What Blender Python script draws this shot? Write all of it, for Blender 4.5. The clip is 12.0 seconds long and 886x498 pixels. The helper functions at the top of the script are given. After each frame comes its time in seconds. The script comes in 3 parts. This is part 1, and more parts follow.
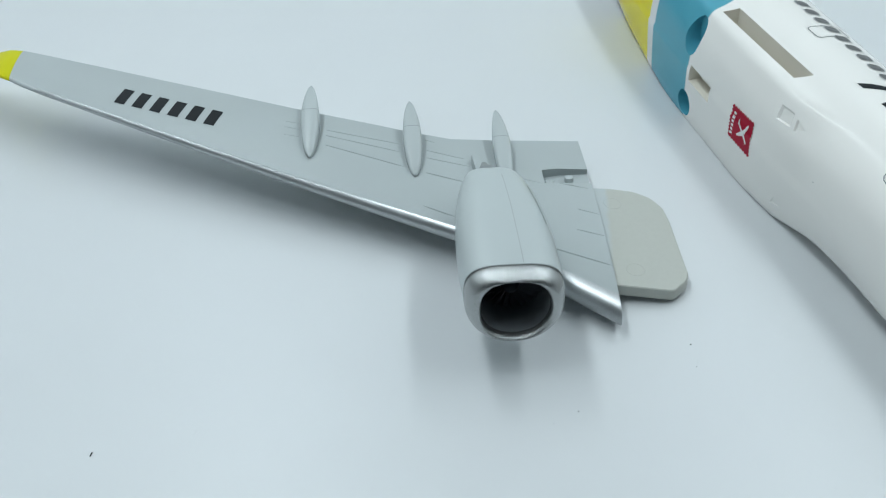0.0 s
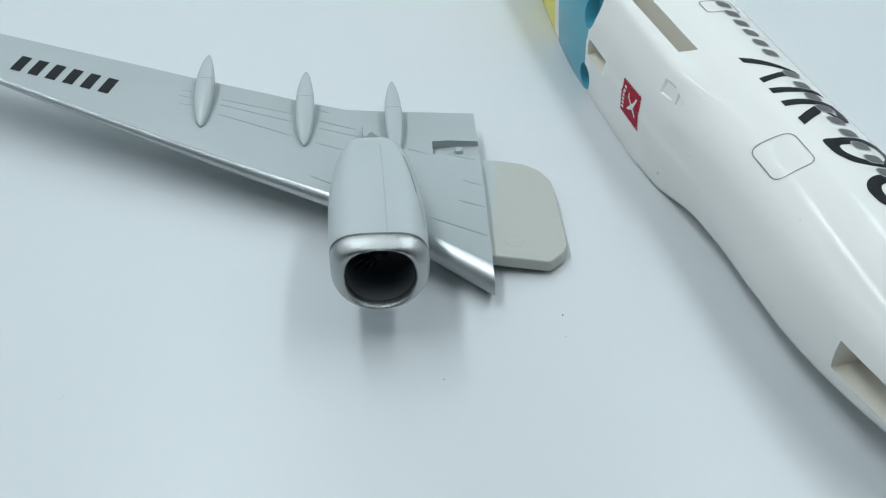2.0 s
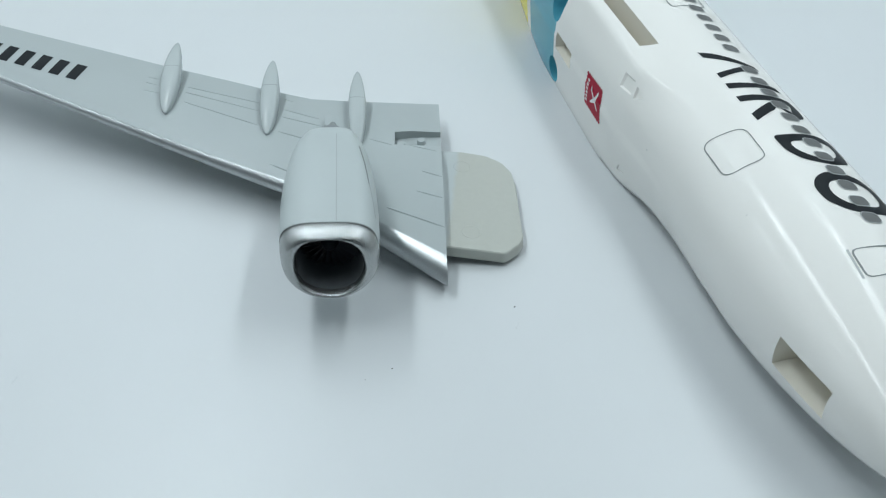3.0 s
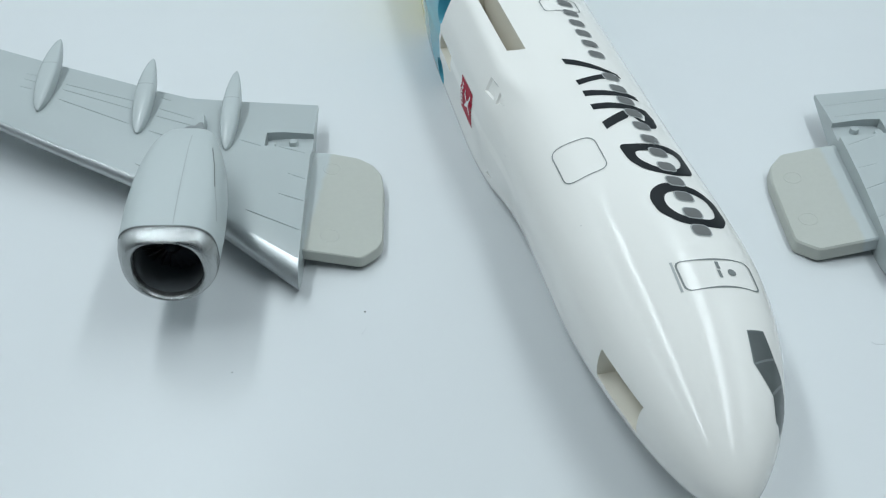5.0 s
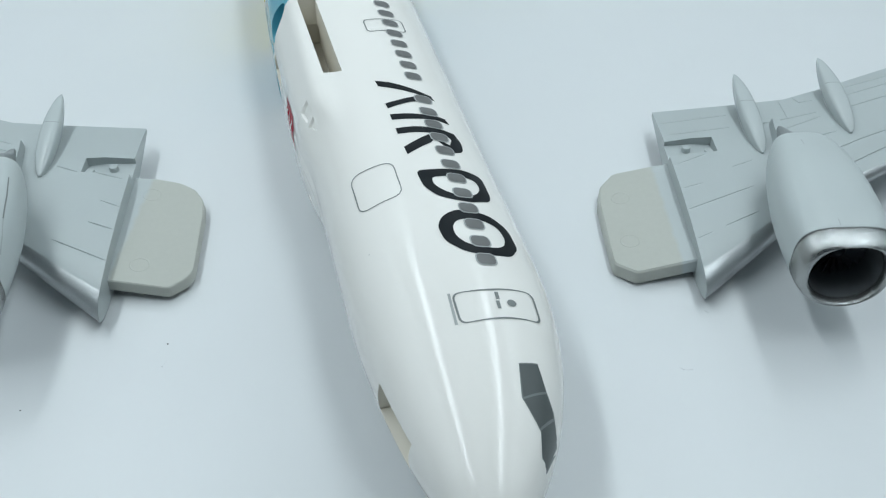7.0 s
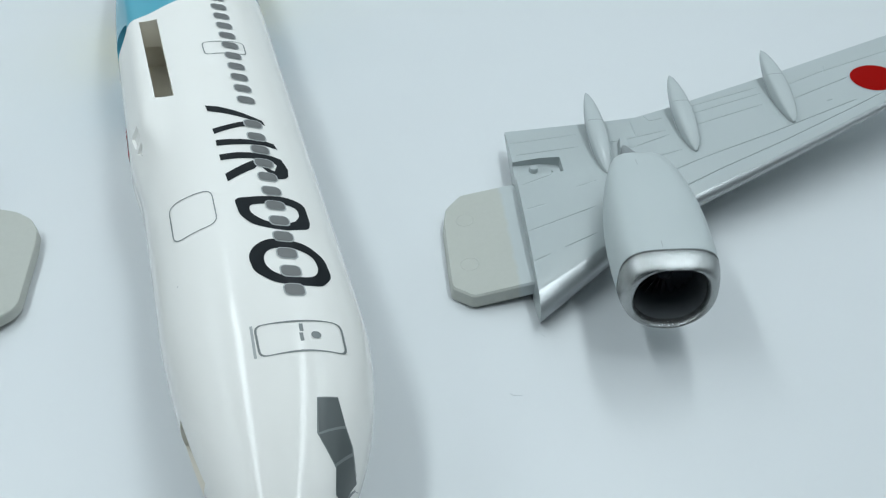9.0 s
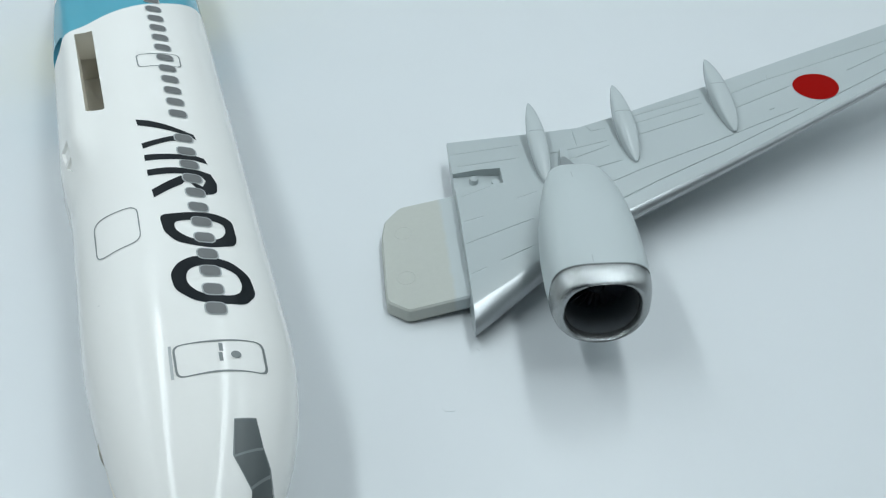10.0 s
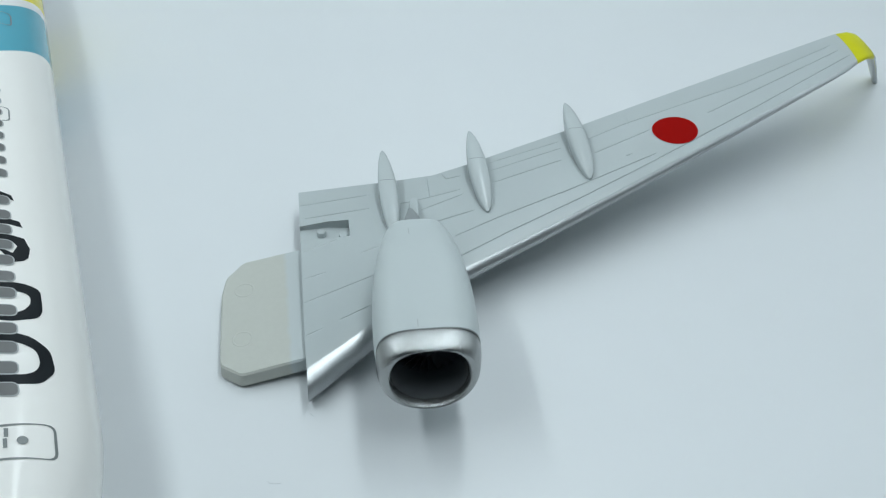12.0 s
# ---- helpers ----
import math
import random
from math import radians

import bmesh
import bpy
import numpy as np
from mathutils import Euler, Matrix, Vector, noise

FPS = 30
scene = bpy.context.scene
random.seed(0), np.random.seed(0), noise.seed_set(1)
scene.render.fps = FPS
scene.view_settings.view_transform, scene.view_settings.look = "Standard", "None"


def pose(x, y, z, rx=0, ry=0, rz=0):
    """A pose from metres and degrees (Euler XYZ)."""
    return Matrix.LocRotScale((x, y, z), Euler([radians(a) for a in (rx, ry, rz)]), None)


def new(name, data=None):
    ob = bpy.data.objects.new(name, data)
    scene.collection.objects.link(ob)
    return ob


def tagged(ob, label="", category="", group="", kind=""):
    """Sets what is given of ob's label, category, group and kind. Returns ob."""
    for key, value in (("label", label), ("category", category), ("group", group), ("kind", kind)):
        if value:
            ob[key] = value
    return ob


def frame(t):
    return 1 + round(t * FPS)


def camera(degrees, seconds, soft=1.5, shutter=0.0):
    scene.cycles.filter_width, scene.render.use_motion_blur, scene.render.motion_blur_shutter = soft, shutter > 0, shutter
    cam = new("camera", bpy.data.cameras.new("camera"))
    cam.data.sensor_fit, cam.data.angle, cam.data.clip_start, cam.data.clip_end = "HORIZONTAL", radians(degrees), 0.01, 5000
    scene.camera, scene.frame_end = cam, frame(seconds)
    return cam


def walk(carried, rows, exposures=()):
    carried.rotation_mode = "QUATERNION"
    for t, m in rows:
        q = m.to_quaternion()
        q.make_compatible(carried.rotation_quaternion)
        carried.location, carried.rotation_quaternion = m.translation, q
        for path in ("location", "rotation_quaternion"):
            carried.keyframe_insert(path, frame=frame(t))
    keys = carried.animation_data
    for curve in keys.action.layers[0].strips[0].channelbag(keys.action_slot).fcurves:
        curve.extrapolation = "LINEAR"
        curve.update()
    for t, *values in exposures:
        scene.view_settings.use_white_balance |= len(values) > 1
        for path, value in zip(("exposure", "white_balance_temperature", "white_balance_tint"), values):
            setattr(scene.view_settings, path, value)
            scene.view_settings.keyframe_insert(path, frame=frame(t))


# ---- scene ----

# A snap-together model airliner in parts on a white table, inside an added, unseen light tent.
# Sizes below are in millimetres (model scale 1:200); K turns them into metres.
K = 0.001

# ---------------------------------------------------------------- camera
cam = camera(46.9, 12.0, soft=1.2)
# seconds, x, y, z in mm, yaw, pitch, roll
ROWS = [
    (0.0, 0.00, 0.00, 86.42, -1.80, -40.80, 2.08),
    (0.5, 3.91, -0.14, 85.91, -2.03, -41.07, 1.97),
    (1.0, 7.03, -0.63, 86.30, -2.25, -41.62, 1.77),
    (1.5, 10.04, -1.00, 85.86, -2.15, -41.83, 1.50),
    (2.0, 13.31, -1.68, 85.65, -1.84, -41.98, 1.26),
    (2.5, 16.84, -1.78, 85.82, -1.30, -42.30, 1.19),
    (3.0, 20.10, -2.29, 86.07, -0.77, -42.54, 1.05),
    (5.0, 38.28, -0.92, 86.81, 0.13, -43.08, 0.61),
    (5.5, 43.13, 0.26, 86.86, -0.01, -43.16, 0.54),
    (6.0, 48.43, 1.47, 86.49, -0.33, -43.04, 0.44),
    (6.5, 53.29, 2.27, 86.72, -0.95, -42.99, 0.22),
    (7.0, 57.49, 2.68, 86.83, -1.51, -42.87, 0.15),
    (9.0, 72.32, 4.77, 87.06, -3.84, -42.38, -0.69),
    (9.5, 74.73, 5.33, 87.12, -4.26, -42.33, -0.79),
    (10.0, 78.38, 6.12, 87.49, -4.71, -42.29, -0.94),
    (10.5, 82.79, 7.61, 87.80, -5.22, -42.24, -1.11),
    (11.0, 86.45, 9.24, 88.18, -5.79, -42.13, -1.38),
    (11.5, 90.12, 10.86, 89.28, -6.34, -42.18, -1.85),
    (12.0, 93.22, 11.46, 89.56, -6.92, -41.79, -1.82),
]
walk(cam, [(t, pose(x * K, y * K, z * K, 90 + pitch, roll, yaw)) for t, x, y, z, yaw, pitch, roll in ROWS])

# ---------------------------------------------------------------- light
world = bpy.data.worlds.new("room")
scene.world = world
world.use_nodes = True
world.node_tree.nodes["Background"].inputs[0].default_value = (0.62, 0.84, 1.0, 1)
world.node_tree.nodes["Background"].inputs[1].default_value = 0.05

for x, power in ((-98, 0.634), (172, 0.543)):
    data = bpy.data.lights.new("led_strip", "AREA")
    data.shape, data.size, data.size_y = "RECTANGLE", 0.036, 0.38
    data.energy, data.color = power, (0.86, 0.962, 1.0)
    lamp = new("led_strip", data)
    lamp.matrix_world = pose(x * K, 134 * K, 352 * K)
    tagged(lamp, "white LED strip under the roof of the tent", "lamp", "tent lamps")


# ---------------------------------------------------------------- materials
def node_material(name):
    m = bpy.data.materials.new(name)
    m.use_nodes = True
    return m, m.node_tree, m.node_tree.nodes["Principled BSDF"]


def add_noise(tree, scale, detail=3.0, rough=0.5):
    tc = tree.nodes.new("ShaderNodeTexCoord")
    n = tree.nodes.new("ShaderNodeTexNoise")
    n.inputs["Scale"].default_value, n.inputs["Detail"].default_value = scale, detail
    n.inputs["Roughness"].default_value = rough
    tree.links.new(tc.outputs["Object"], n.inputs["Vector"])
    return n


def ranged(tree, socket, lo, hi):
    r = tree.nodes.new("ShaderNodeMapRange")
    r.inputs["From Min"].default_value, r.inputs["From Max"].default_value = 0.3, 0.7
    r.inputs["To Min"].default_value, r.inputs["To Max"].default_value = lo, hi
    tree.links.new(socket, r.inputs["Value"])
    return r.outputs["Result"]


def mixed(tree, fac, a, b):
    m = tree.nodes.new("ShaderNodeMix")
    m.data_type = "RGBA"
    if isinstance(fac, (int, float)):
        m.inputs["Factor"].default_value = fac
    else:
        tree.links.new(fac, m.inputs["Factor"])
    for sock, v in ((m.inputs[6], a), (m.inputs[7], b)):
        if isinstance(v, tuple):
            sock.default_value = (*v, 1)
        else:
            tree.links.new(v, sock)
    return m.outputs[2]


def plastic(name, colour, rough=0.35, vary=0.06, grain=900.0, bump=0.02, metal=0.0, spec=0.5, speckle=0.2):
    """Moulded or painted plastic: slow tone drift, fine grain, uneven gloss. Grain is in cycles per metre."""
    m, tree, b = node_material(name)
    big, fine = add_noise(tree, 60.0, 2.0), add_noise(tree, grain, 4.0, 0.6)
    dark = tuple(c * (1 - vary) for c in colour)
    tone = mixed(tree, ranged(tree, big.outputs["Fac"], 0.0, 0.7), colour, dark)
    tree.links.new(mixed(tree, ranged(tree, fine.outputs["Fac"], 0.0, speckle), tone, dark), b.inputs["Base Color"])
    tree.links.new(ranged(tree, fine.outputs["Fac"], rough * 0.95, rough * 1.05), b.inputs["Roughness"])
    b.inputs["Metallic"].default_value = metal
    b.inputs["Specular IOR Level"].default_value = spec
    if bump:
        bp = tree.nodes.new("ShaderNodeBump")
        bp.inputs["Strength"].default_value, bp.inputs["Distance"].default_value = bump, 0.0001
        tree.links.new(fine.outputs["Fac"], bp.inputs["Height"])
        tree.links.new(bp.outputs["Normal"], b.inputs["Normal"])
    return m


TABLE = plastic("white_table_film", (0.668, 0.695, 0.711), 0.36, 0.02, 300.0, 0.0, spec=0.65)
# linings and cloth of the unseen tent, chosen for the light they return
LINING = plastic("silver_bounce_lining", (0.70, 0.72, 0.73), 0.35, 0.05, 400.0, 0.0, 0.9)
LINING_BACK = plastic("dull_silver_bounce_lining", (0.74, 0.76, 0.77), 0.57, 0.05, 400.0, 0.0, 0.9)
TENT = plastic("white_bounce_cloth", (0.41, 0.435, 0.455), 0.8, 0.03, 400.0, 0.0)
WING_GREY = plastic("grey_painted_plastic", (0.43, 0.475, 0.48), 0.3, 0.05, 1500.0, 0.0, spec=0.4)
POD_GREY = plastic("satin_grey_painted_plastic", (0.47, 0.515, 0.52), 0.17, 0.04, 1500.0, 0.0, spec=0.3)
COWL_GREY = plastic("pale_grey_painted_plastic", (0.49, 0.54, 0.545), 0.4, 0.04, 1500.0, 0.0)


def tab_material(name, edge, lean):
    """Bare plastic with a soft edge of grey overspray beside the wing, edge mm from the root and leaning by so much a mm."""
    m, tree, b = node_material(name)
    sep = tree.nodes.new("ShaderNodeSeparateXYZ")
    tree.links.new(tree.nodes.new("ShaderNodeTexCoord").outputs["Object"], sep.inputs[0])

    def calc(op, a, c):
        n = tree.nodes.new("ShaderNodeMath")
        n.operation = op
        for sock, v in zip(n.inputs, (a, c)):
            if isinstance(v, (int, float)):
                sock.default_value = v
            else:
                tree.links.new(v, sock)
        return n.outputs[0]

    rag, fine = add_noise(tree, 500.0, 3.0), add_noise(tree, 1500.0, 4.0, 0.6)
    out = calc("SUBTRACT", calc("ABSOLUTE", sep.outputs[0], 0.0), calc("MULTIPLY", sep.outputs[1], lean))
    out = calc("ADD", calc("SUBTRACT", out, edge * K), calc("MULTIPLY", calc("SUBTRACT", rag.outputs["Fac"], 0.5), 0.8 * K))
    bare = calc("MINIMUM", calc("MAXIMUM", calc("DIVIDE", out, 0.55 * K), 0.0), 1.0)
    plain = mixed(tree, ranged(tree, fine.outputs["Fac"], 0.0, 0.6), (0.47, 0.485, 0.445), (0.445, 0.46, 0.42))
    tree.links.new(mixed(tree, bare, (0.46, 0.505, 0.51), plain), b.inputs["Base Color"])
    tree.links.new(ranged(tree, rag.outputs["Fac"], 0.38, 0.5), b.inputs["Roughness"])
    bp = tree.nodes.new("ShaderNodeBump")
    bp.inputs["Strength"].default_value, bp.inputs["Distance"].default_value = 0.08, 0.0001
    tree.links.new(fine.outputs["Fac"], bp.inputs["Height"])
    tree.links.new(bp.outputs["Normal"], b.inputs["Normal"])
    return m


TAB_LEFT = tab_material("bare_plastic_tab", 1.45, 0.1)
TAB_RIGHT = tab_material("bare_plastic_tab", 1.45, 0.03)
LINE_GREY = plastic("engraved_line", (0.40, 0.437, 0.442), 0.55, 0.1, 1500.0, 0.0)
SILVER = plastic("silver_paint", (0.62, 0.64, 0.64), 0.22, 0.5, 7000.0, 0.45, 0.88, speckle=1.0)
EDGE_SILVER = plastic("smooth_silver_paint", (0.55, 0.575, 0.585), 0.34, 0.3, 7000.0, 0.06, 0.8, speckle=0.7)
DUCT = plastic("dark_grey_duct", (0.145, 0.16, 0.168), 0.33, 0.1, 1200.0, 0.02)
# wing grey darkened for the nozzle's shade; also the dark split on the pods
NOZZLE = plastic("nozzle_shade_and_split_grey", (0.24, 0.265, 0.27), 0.5, 0.15, 2500.0, 0.05)
FAN = plastic("black_fan", (0.085, 0.09, 0.1), 0.35, 0.2, 1200.0, 0.0, spec=0.6)
YELLOW = plastic("yellow_paint", (0.62, 0.60, 0.004), 0.4, 0.06, 1500.0, 0.0, spec=0.2)
RED = plastic("red_print", (0.30, 0.003, 0.002), 0.5, 0.05, 1500.0, 0.0, spec=0.03)
CRIMSON = plastic("crimson_print", (0.40, 0.006, 0.032), 0.45, 0.08, 1500.0, 0.0, spec=0.1)
BLACK = plastic("black_print", (0.010, 0.013, 0.016), 0.35, 0.1, 1500.0, 0.0, spec=0.15)
GLASS_GREY = plastic("grey_window_print", (0.15, 0.155, 0.155), 0.35, 0.15, 1500.0, 0.0)
RIM_GREY = plastic("pale_window_rim_print", (0.40, 0.42, 0.42), 0.35, 0.05, 1500.0, 0.0)
COCKPIT = plastic("dark_cockpit_print", (0.085, 0.10, 0.10), 0.3, 0.1, 1500.0, 0.0)
OUTLINE = plastic("grey_outline_print", (0.20, 0.22, 0.22), 0.4, 0.1, 1500.0, 0.0)
WHITE_PRINT = plastic("white_print", (0.80, 0.80, 0.80), 0.35, 0.02, 1500.0, 0.0)
CREAM = plastic("bare_cream_plastic", (0.82, 0.785, 0.70), 0.5, 0.04, 1500.0, 0.0)
BLUE = plastic("blue_paint", (0.085, 0.36, 0.465), 0.25, 0.05, 1500.0, 0.0, spec=0.3)
FIBRE = plastic("grey_fibre", (0.67, 0.70, 0.71), 0.8, 0.2, 1500.0, 0.0)


def livery_material():
    """White gloss paint with the blue, white and yellow bands round the tail. Object axes: x along the fuselage, y towards its crown."""
    m, tree, b = node_material("gloss_white_livery")
    tc = tree.nodes.new("ShaderNodeTexCoord")
    sep = tree.nodes.new("ShaderNodeSeparateXYZ")
    tree.links.new(tc.outputs["Object"], sep.inputs[0])

    def calc(op, a, c):
        n = tree.nodes.new("ShaderNodeMath")
        n.operation = op
        for sock, v in zip(n.inputs, (a, c)):
            if isinstance(v, (int, float)):
                sock.default_value = v
            else:
                tree.links.new(v, sock)
        return n.outputs[0]

    s, u = sep.outputs[0], sep.outputs[1]
    # the edge runs further aft towards the crown
    rise = calc("MULTIPLY", calc("MAXIMUM", calc("ADD", u, 13.0 * K), 0.0), 0.3)
    curl = calc("MULTIPLY", calc("POWER", calc("MAXIMUM", calc("DIVIDE", calc("ADD", u, 1.0 * K), 8.0 * K), 0.0), 2.5), 5.0 * K)
    d = calc("ADD", calc("ADD", s, rise), curl)
    fade = 0.0003

    def step(edge):
        return calc("MINIMUM", calc("MAXIMUM", calc("DIVIDE", calc("SUBTRACT", edge, d), fade), 0.0), 1.0)

    fine = add_noise(tree, 1200.0, 4.0)
    slow = add_noise(tree, 40.0, 2.0)
    white = mixed(tree, ranged(tree, slow.outputs["Fac"], 0.0, 0.6), (0.85, 0.84, 0.81), (0.83, 0.82, 0.79))
    col = mixed(tree, step(-57.0 * K), white, (0.085, 0.36, 0.465))
    col = mixed(tree, step(-70.0 * K), col, (0.78, 0.78, 0.77))
    col = mixed(tree, step(-72.2 * K), col, (0.80, 0.69, 0.004))
    col = mixed(tree, step(-88.0 * K), col, (0.78, 0.78, 0.77))
    tree.links.new(col, b.inputs["Base Color"])
    tree.links.new(ranged(tree, fine.outputs["Fac"], 0.09, 0.13), b.inputs["Roughness"])
    b.inputs["Specular IOR Level"].default_value = 0.22
    bp = tree.nodes.new("ShaderNodeBump")
    bp.inputs["Strength"].default_value, bp.inputs["Distance"].default_value = 0.06, 0.0001
    tree.links.new(fine.outputs["Fac"], bp.inputs["Height"])
    tree.links.new(bp.outputs["Normal"], b.inputs["Normal"])
    return m


LIVERY = livery_material()


# ---------------------------------------------------------------- building helpers
def thing(name, base, label, category, group="", turn=0.0):
    """An Empty at the base of a thing, in mm, turned about z."""
    ob = new(name)
    ob.empty_display_size = 0.005
    ob.matrix_world = pose(base[0] * K, base[1] * K, base[2] * K, 0, 0, turn)
    return tagged(ob, label, category, group)


def part(name, verts, faces, material, parent, label="", sharp=40.0):
    """One mesh under a thing, from mm in the thing's own axes."""
    me = bpy.data.meshes.new(name)
    me.from_pydata([tuple(c * K for c in v) for v in verts], [], faces)
    me.materials.append(material)
    bm = bmesh.new()
    bm.from_mesh(me)
    bmesh.ops.recalc_face_normals(bm, faces=bm.faces)
    bm.to_mesh(me)
    bm.free()
    me.shade_smooth()
    me.set_sharp_from_angle(angle=radians(sharp))
    ob = new(name, me)
    ob.parent = parent
    if label:
        tagged(ob, label)
    return ob


def loft(rings, cap0=True, cap1=True, closed=True):
    """Quads between rings of points, with end caps."""
    n, verts, faces = len(rings[0]), [p for r in rings for p in r], []
    for i in range(len(rings) - 1):
        for j in range(n if closed else n - 1):
            k = (j + 1) % n
            faces.append((i * n + j, i * n + k, (i + 1) * n + k, (i + 1) * n + j))
    if cap0:
        faces.append(tuple(reversed(range(n))))
    if cap1:
        faces.append(tuple((len(rings) - 1) * n + j for j in range(n)))
    return verts, faces


def box_mesh(x0, x1, y0, y1, z0, z1):
    v = [(x, y, z) for z in (z0, z1) for y in (y0, y1) for x in (x0, x1)]
    return v, [(0, 2, 3, 1), (4, 5, 7, 6), (0, 1, 5, 4), (2, 6, 7, 3), (0, 4, 6, 2), (1, 3, 7, 5)]


def plate_mesh(outline, z_top, thick, chamfer):
    """A chamfered flat plate over an outline in x, y; z_top is a function of x."""
    n = len(outline)
    cx, cy = sum(p[0] for p in outline) / n, sum(p[1] for p in outline) / n
    def ring(inset, drop):
        out = []
        for x, y in outline:
            d = math.hypot(x - cx, y - cy)
            out.append((x - (x - cx) / d * inset, y - (y - cy) / d * inset, z_top(x) - drop))
        return out
    return loft([ring(chamfer, 0), ring(0, chamfer), ring(-0.12, thick - 0.1), ring(0, thick)])


def carve(verts, faces, cutters):
    """Cuts closed boxes out of a closed mesh, in mm. Returns verts and faces."""
    me = bpy.data.meshes.new("blank")
    me.from_pydata(verts, [], faces)
    bm = bmesh.new(); bm.from_mesh(me); bmesh.ops.recalc_face_normals(bm, faces=bm.faces); bm.to_mesh(me); bm.free()
    body, tools = new("blank", me), []
    for cv, cf in cutters:
        cm = bpy.data.meshes.new("cutter")
        cm.from_pydata(cv, [], cf)
        bm = bmesh.new(); bm.from_mesh(cm); bmesh.ops.recalc_face_normals(bm, faces=bm.faces); bm.to_mesh(cm); bm.free()
        tool = new("cutter", cm)
        mod = body.modifiers.new("cut", "BOOLEAN")
        mod.operation, mod.solver, mod.object = "DIFFERENCE", "EXACT", tool
        tools.append(tool)
    bpy.context.view_layer.update()
    done = bpy.data.meshes.new_from_object(body.evaluated_get(bpy.context.evaluated_depsgraph_get()))
    out = [tuple(v.co) for v in done.vertices], [tuple(p.vertices) for p in done.polygons]
    for ob in (body, *tools):
        bpy.data.objects.remove(ob)
    return out


# ---------------------------------------------------------------- table and tent
def structure(name, verts, faces, material, label):
    ob = part(name, verts, faces, material, None)
    return tagged(ob, label, "", "", "structure")


structure("table_top", *box_mesh(-420, 530, -330, 480, -20, 0), TABLE, "smooth matt white table surface with faint dust")
# unseen walls and roof, added to bounce the strips' light onto the parts
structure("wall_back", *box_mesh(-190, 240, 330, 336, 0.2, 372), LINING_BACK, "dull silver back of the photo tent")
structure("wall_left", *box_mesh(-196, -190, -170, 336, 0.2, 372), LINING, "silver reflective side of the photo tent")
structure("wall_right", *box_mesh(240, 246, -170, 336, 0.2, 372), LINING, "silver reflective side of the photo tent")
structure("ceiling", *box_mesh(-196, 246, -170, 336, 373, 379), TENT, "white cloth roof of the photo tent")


# ---------------------------------------------------------------- fuselage
TIP_S, TIP_U, AXIS_Z = 26.34, -5.68, 8.97
HEADING = -77.274
FUSE_AT = (63.598, 75.622)


def ease(a, b, x):
    t = min(max((x - a) / (b - a), 0.0), 1.0)
    return t * t * (3 - 2 * t)


def section(s):
    """Middle, crown, belly, half width and belly fairing of the fuselage at s mm ahead of the first cabin window."""
    def nose(start, a, b):
        t = min(max((s - start) / (TIP_S - start), 0.0), 1.0)
        return (1 - t ** a) ** b
    half = AXIS_Z * nose(-10.5, 2.13, 0.577)
    crown = TIP_U + (6.8 - TIP_U) * nose(-2.1, 2.03, 0.754)
    belly = TIP_U - (13.8 + TIP_U) * nose(-4, 1.54, 0.451)
    bulge = ease(-16, -21, s) * (1 - ease(-60, -96.5, s))
    tail = ease(-82, -150, s)
    half *= 1 - 0.86 * tail
    belly, crown = belly + 16 * tail, crown - 2 * tail
    return 0.5 * (crown + belly), crown, belly, half, bulge, ease(-21, -34, s), ease(-7.9, -42.4, s) * (1 - ease(-60, -96.5, s)), s


def around(sec, a):
    """The point of a section at an angle, 0 at the crown, a quarter turn upwards, half a turn at the belly."""
    mid, crown, belly, half, bulge, deep, under, s = sec
    c, v = math.cos(a), math.sin(a)
    reach = crown - mid if c > 0 else mid - belly
    e = 2.26 - 0.2 * ease(-4, -24, s) if c > 0 else 2.2 + 0.56 * ease(0.0, -0.6, v) * ease(24, -4, s)
    r = (abs(c / reach) ** e + abs(v / half) ** e) ** (-1 / e)
    bulge += (under - bulge) * ease(0.0, -0.7, v)
    edge = crown - 18.3 + 0.26 * min(max(s + 34, 0), 12)
    if c < 0 and bulge > 0:
        # the wing fairing: a box with rounded corners that stands out of the round belly
        low = ease(0.0, -0.6, v) * deep
        wide, high = reach * (0.8 + 0.2 * bulge) + (0.9 - (0.8 * v if v > 0 else 0.0)) * bulge, (8.0 + 2.2 * low) * (0.8 + 0.2 * bulge)
        p, q = (8, 30) if v > 0 else (10.9, 16)
        r2 = 0.99 * (abs(c / wide) ** p + abs(v / high) ** p) ** (-1 / p)
        if v > 0:
            # its upper corner is cut back, the more the further forward
            du, dv = edge + 14.5, 17.4 - 12.4
            slant = ((mid - edge) * dv + (17.4 - AXIS_Z) * du) / max(v * du - c * dv, 0.01)
            r2 = (r2 ** -40 + max(slant, 0.1) ** -40) ** (-1 / 40)
        # the fairing sinks into the round body towards the front, first on the upper side
        r2 *= 1 - 0.2 * ease(-34, -19, s) * (1 - ease(0.0, -0.7, v))
        r = (r ** q + r2 ** q) ** (1 / q)
    return mid + r * c, max(AXIS_Z + r * v, 0.03)


def fuselage_ring(s, n=120):
    sec = section(s)
    return [(s, *around(sec, 2 * math.pi * i / n)) for i in range(n)]


def lifted(s, sec, a, lift):
    u, v = around(sec, a)
    u0, v0 = around(sec, a - 0.002)
    u1, v1 = around(sec, a + 0.002)
    d = math.hypot(u1 - u0, v1 - v0) or 1
    return (s, u + lift * (v1 - v0) / d, v - lift * (u1 - u0) / d)


def seek(sec, index, value, lo, hi):
    """The angle between lo and hi at which the section's u or v falls to the value."""
    for _ in range(26):
        m = 0.5 * (lo + hi)
        if around(sec, m)[index] > value:
            lo = m
        else:
            hi = m
    return 0.5 * (lo + hi)


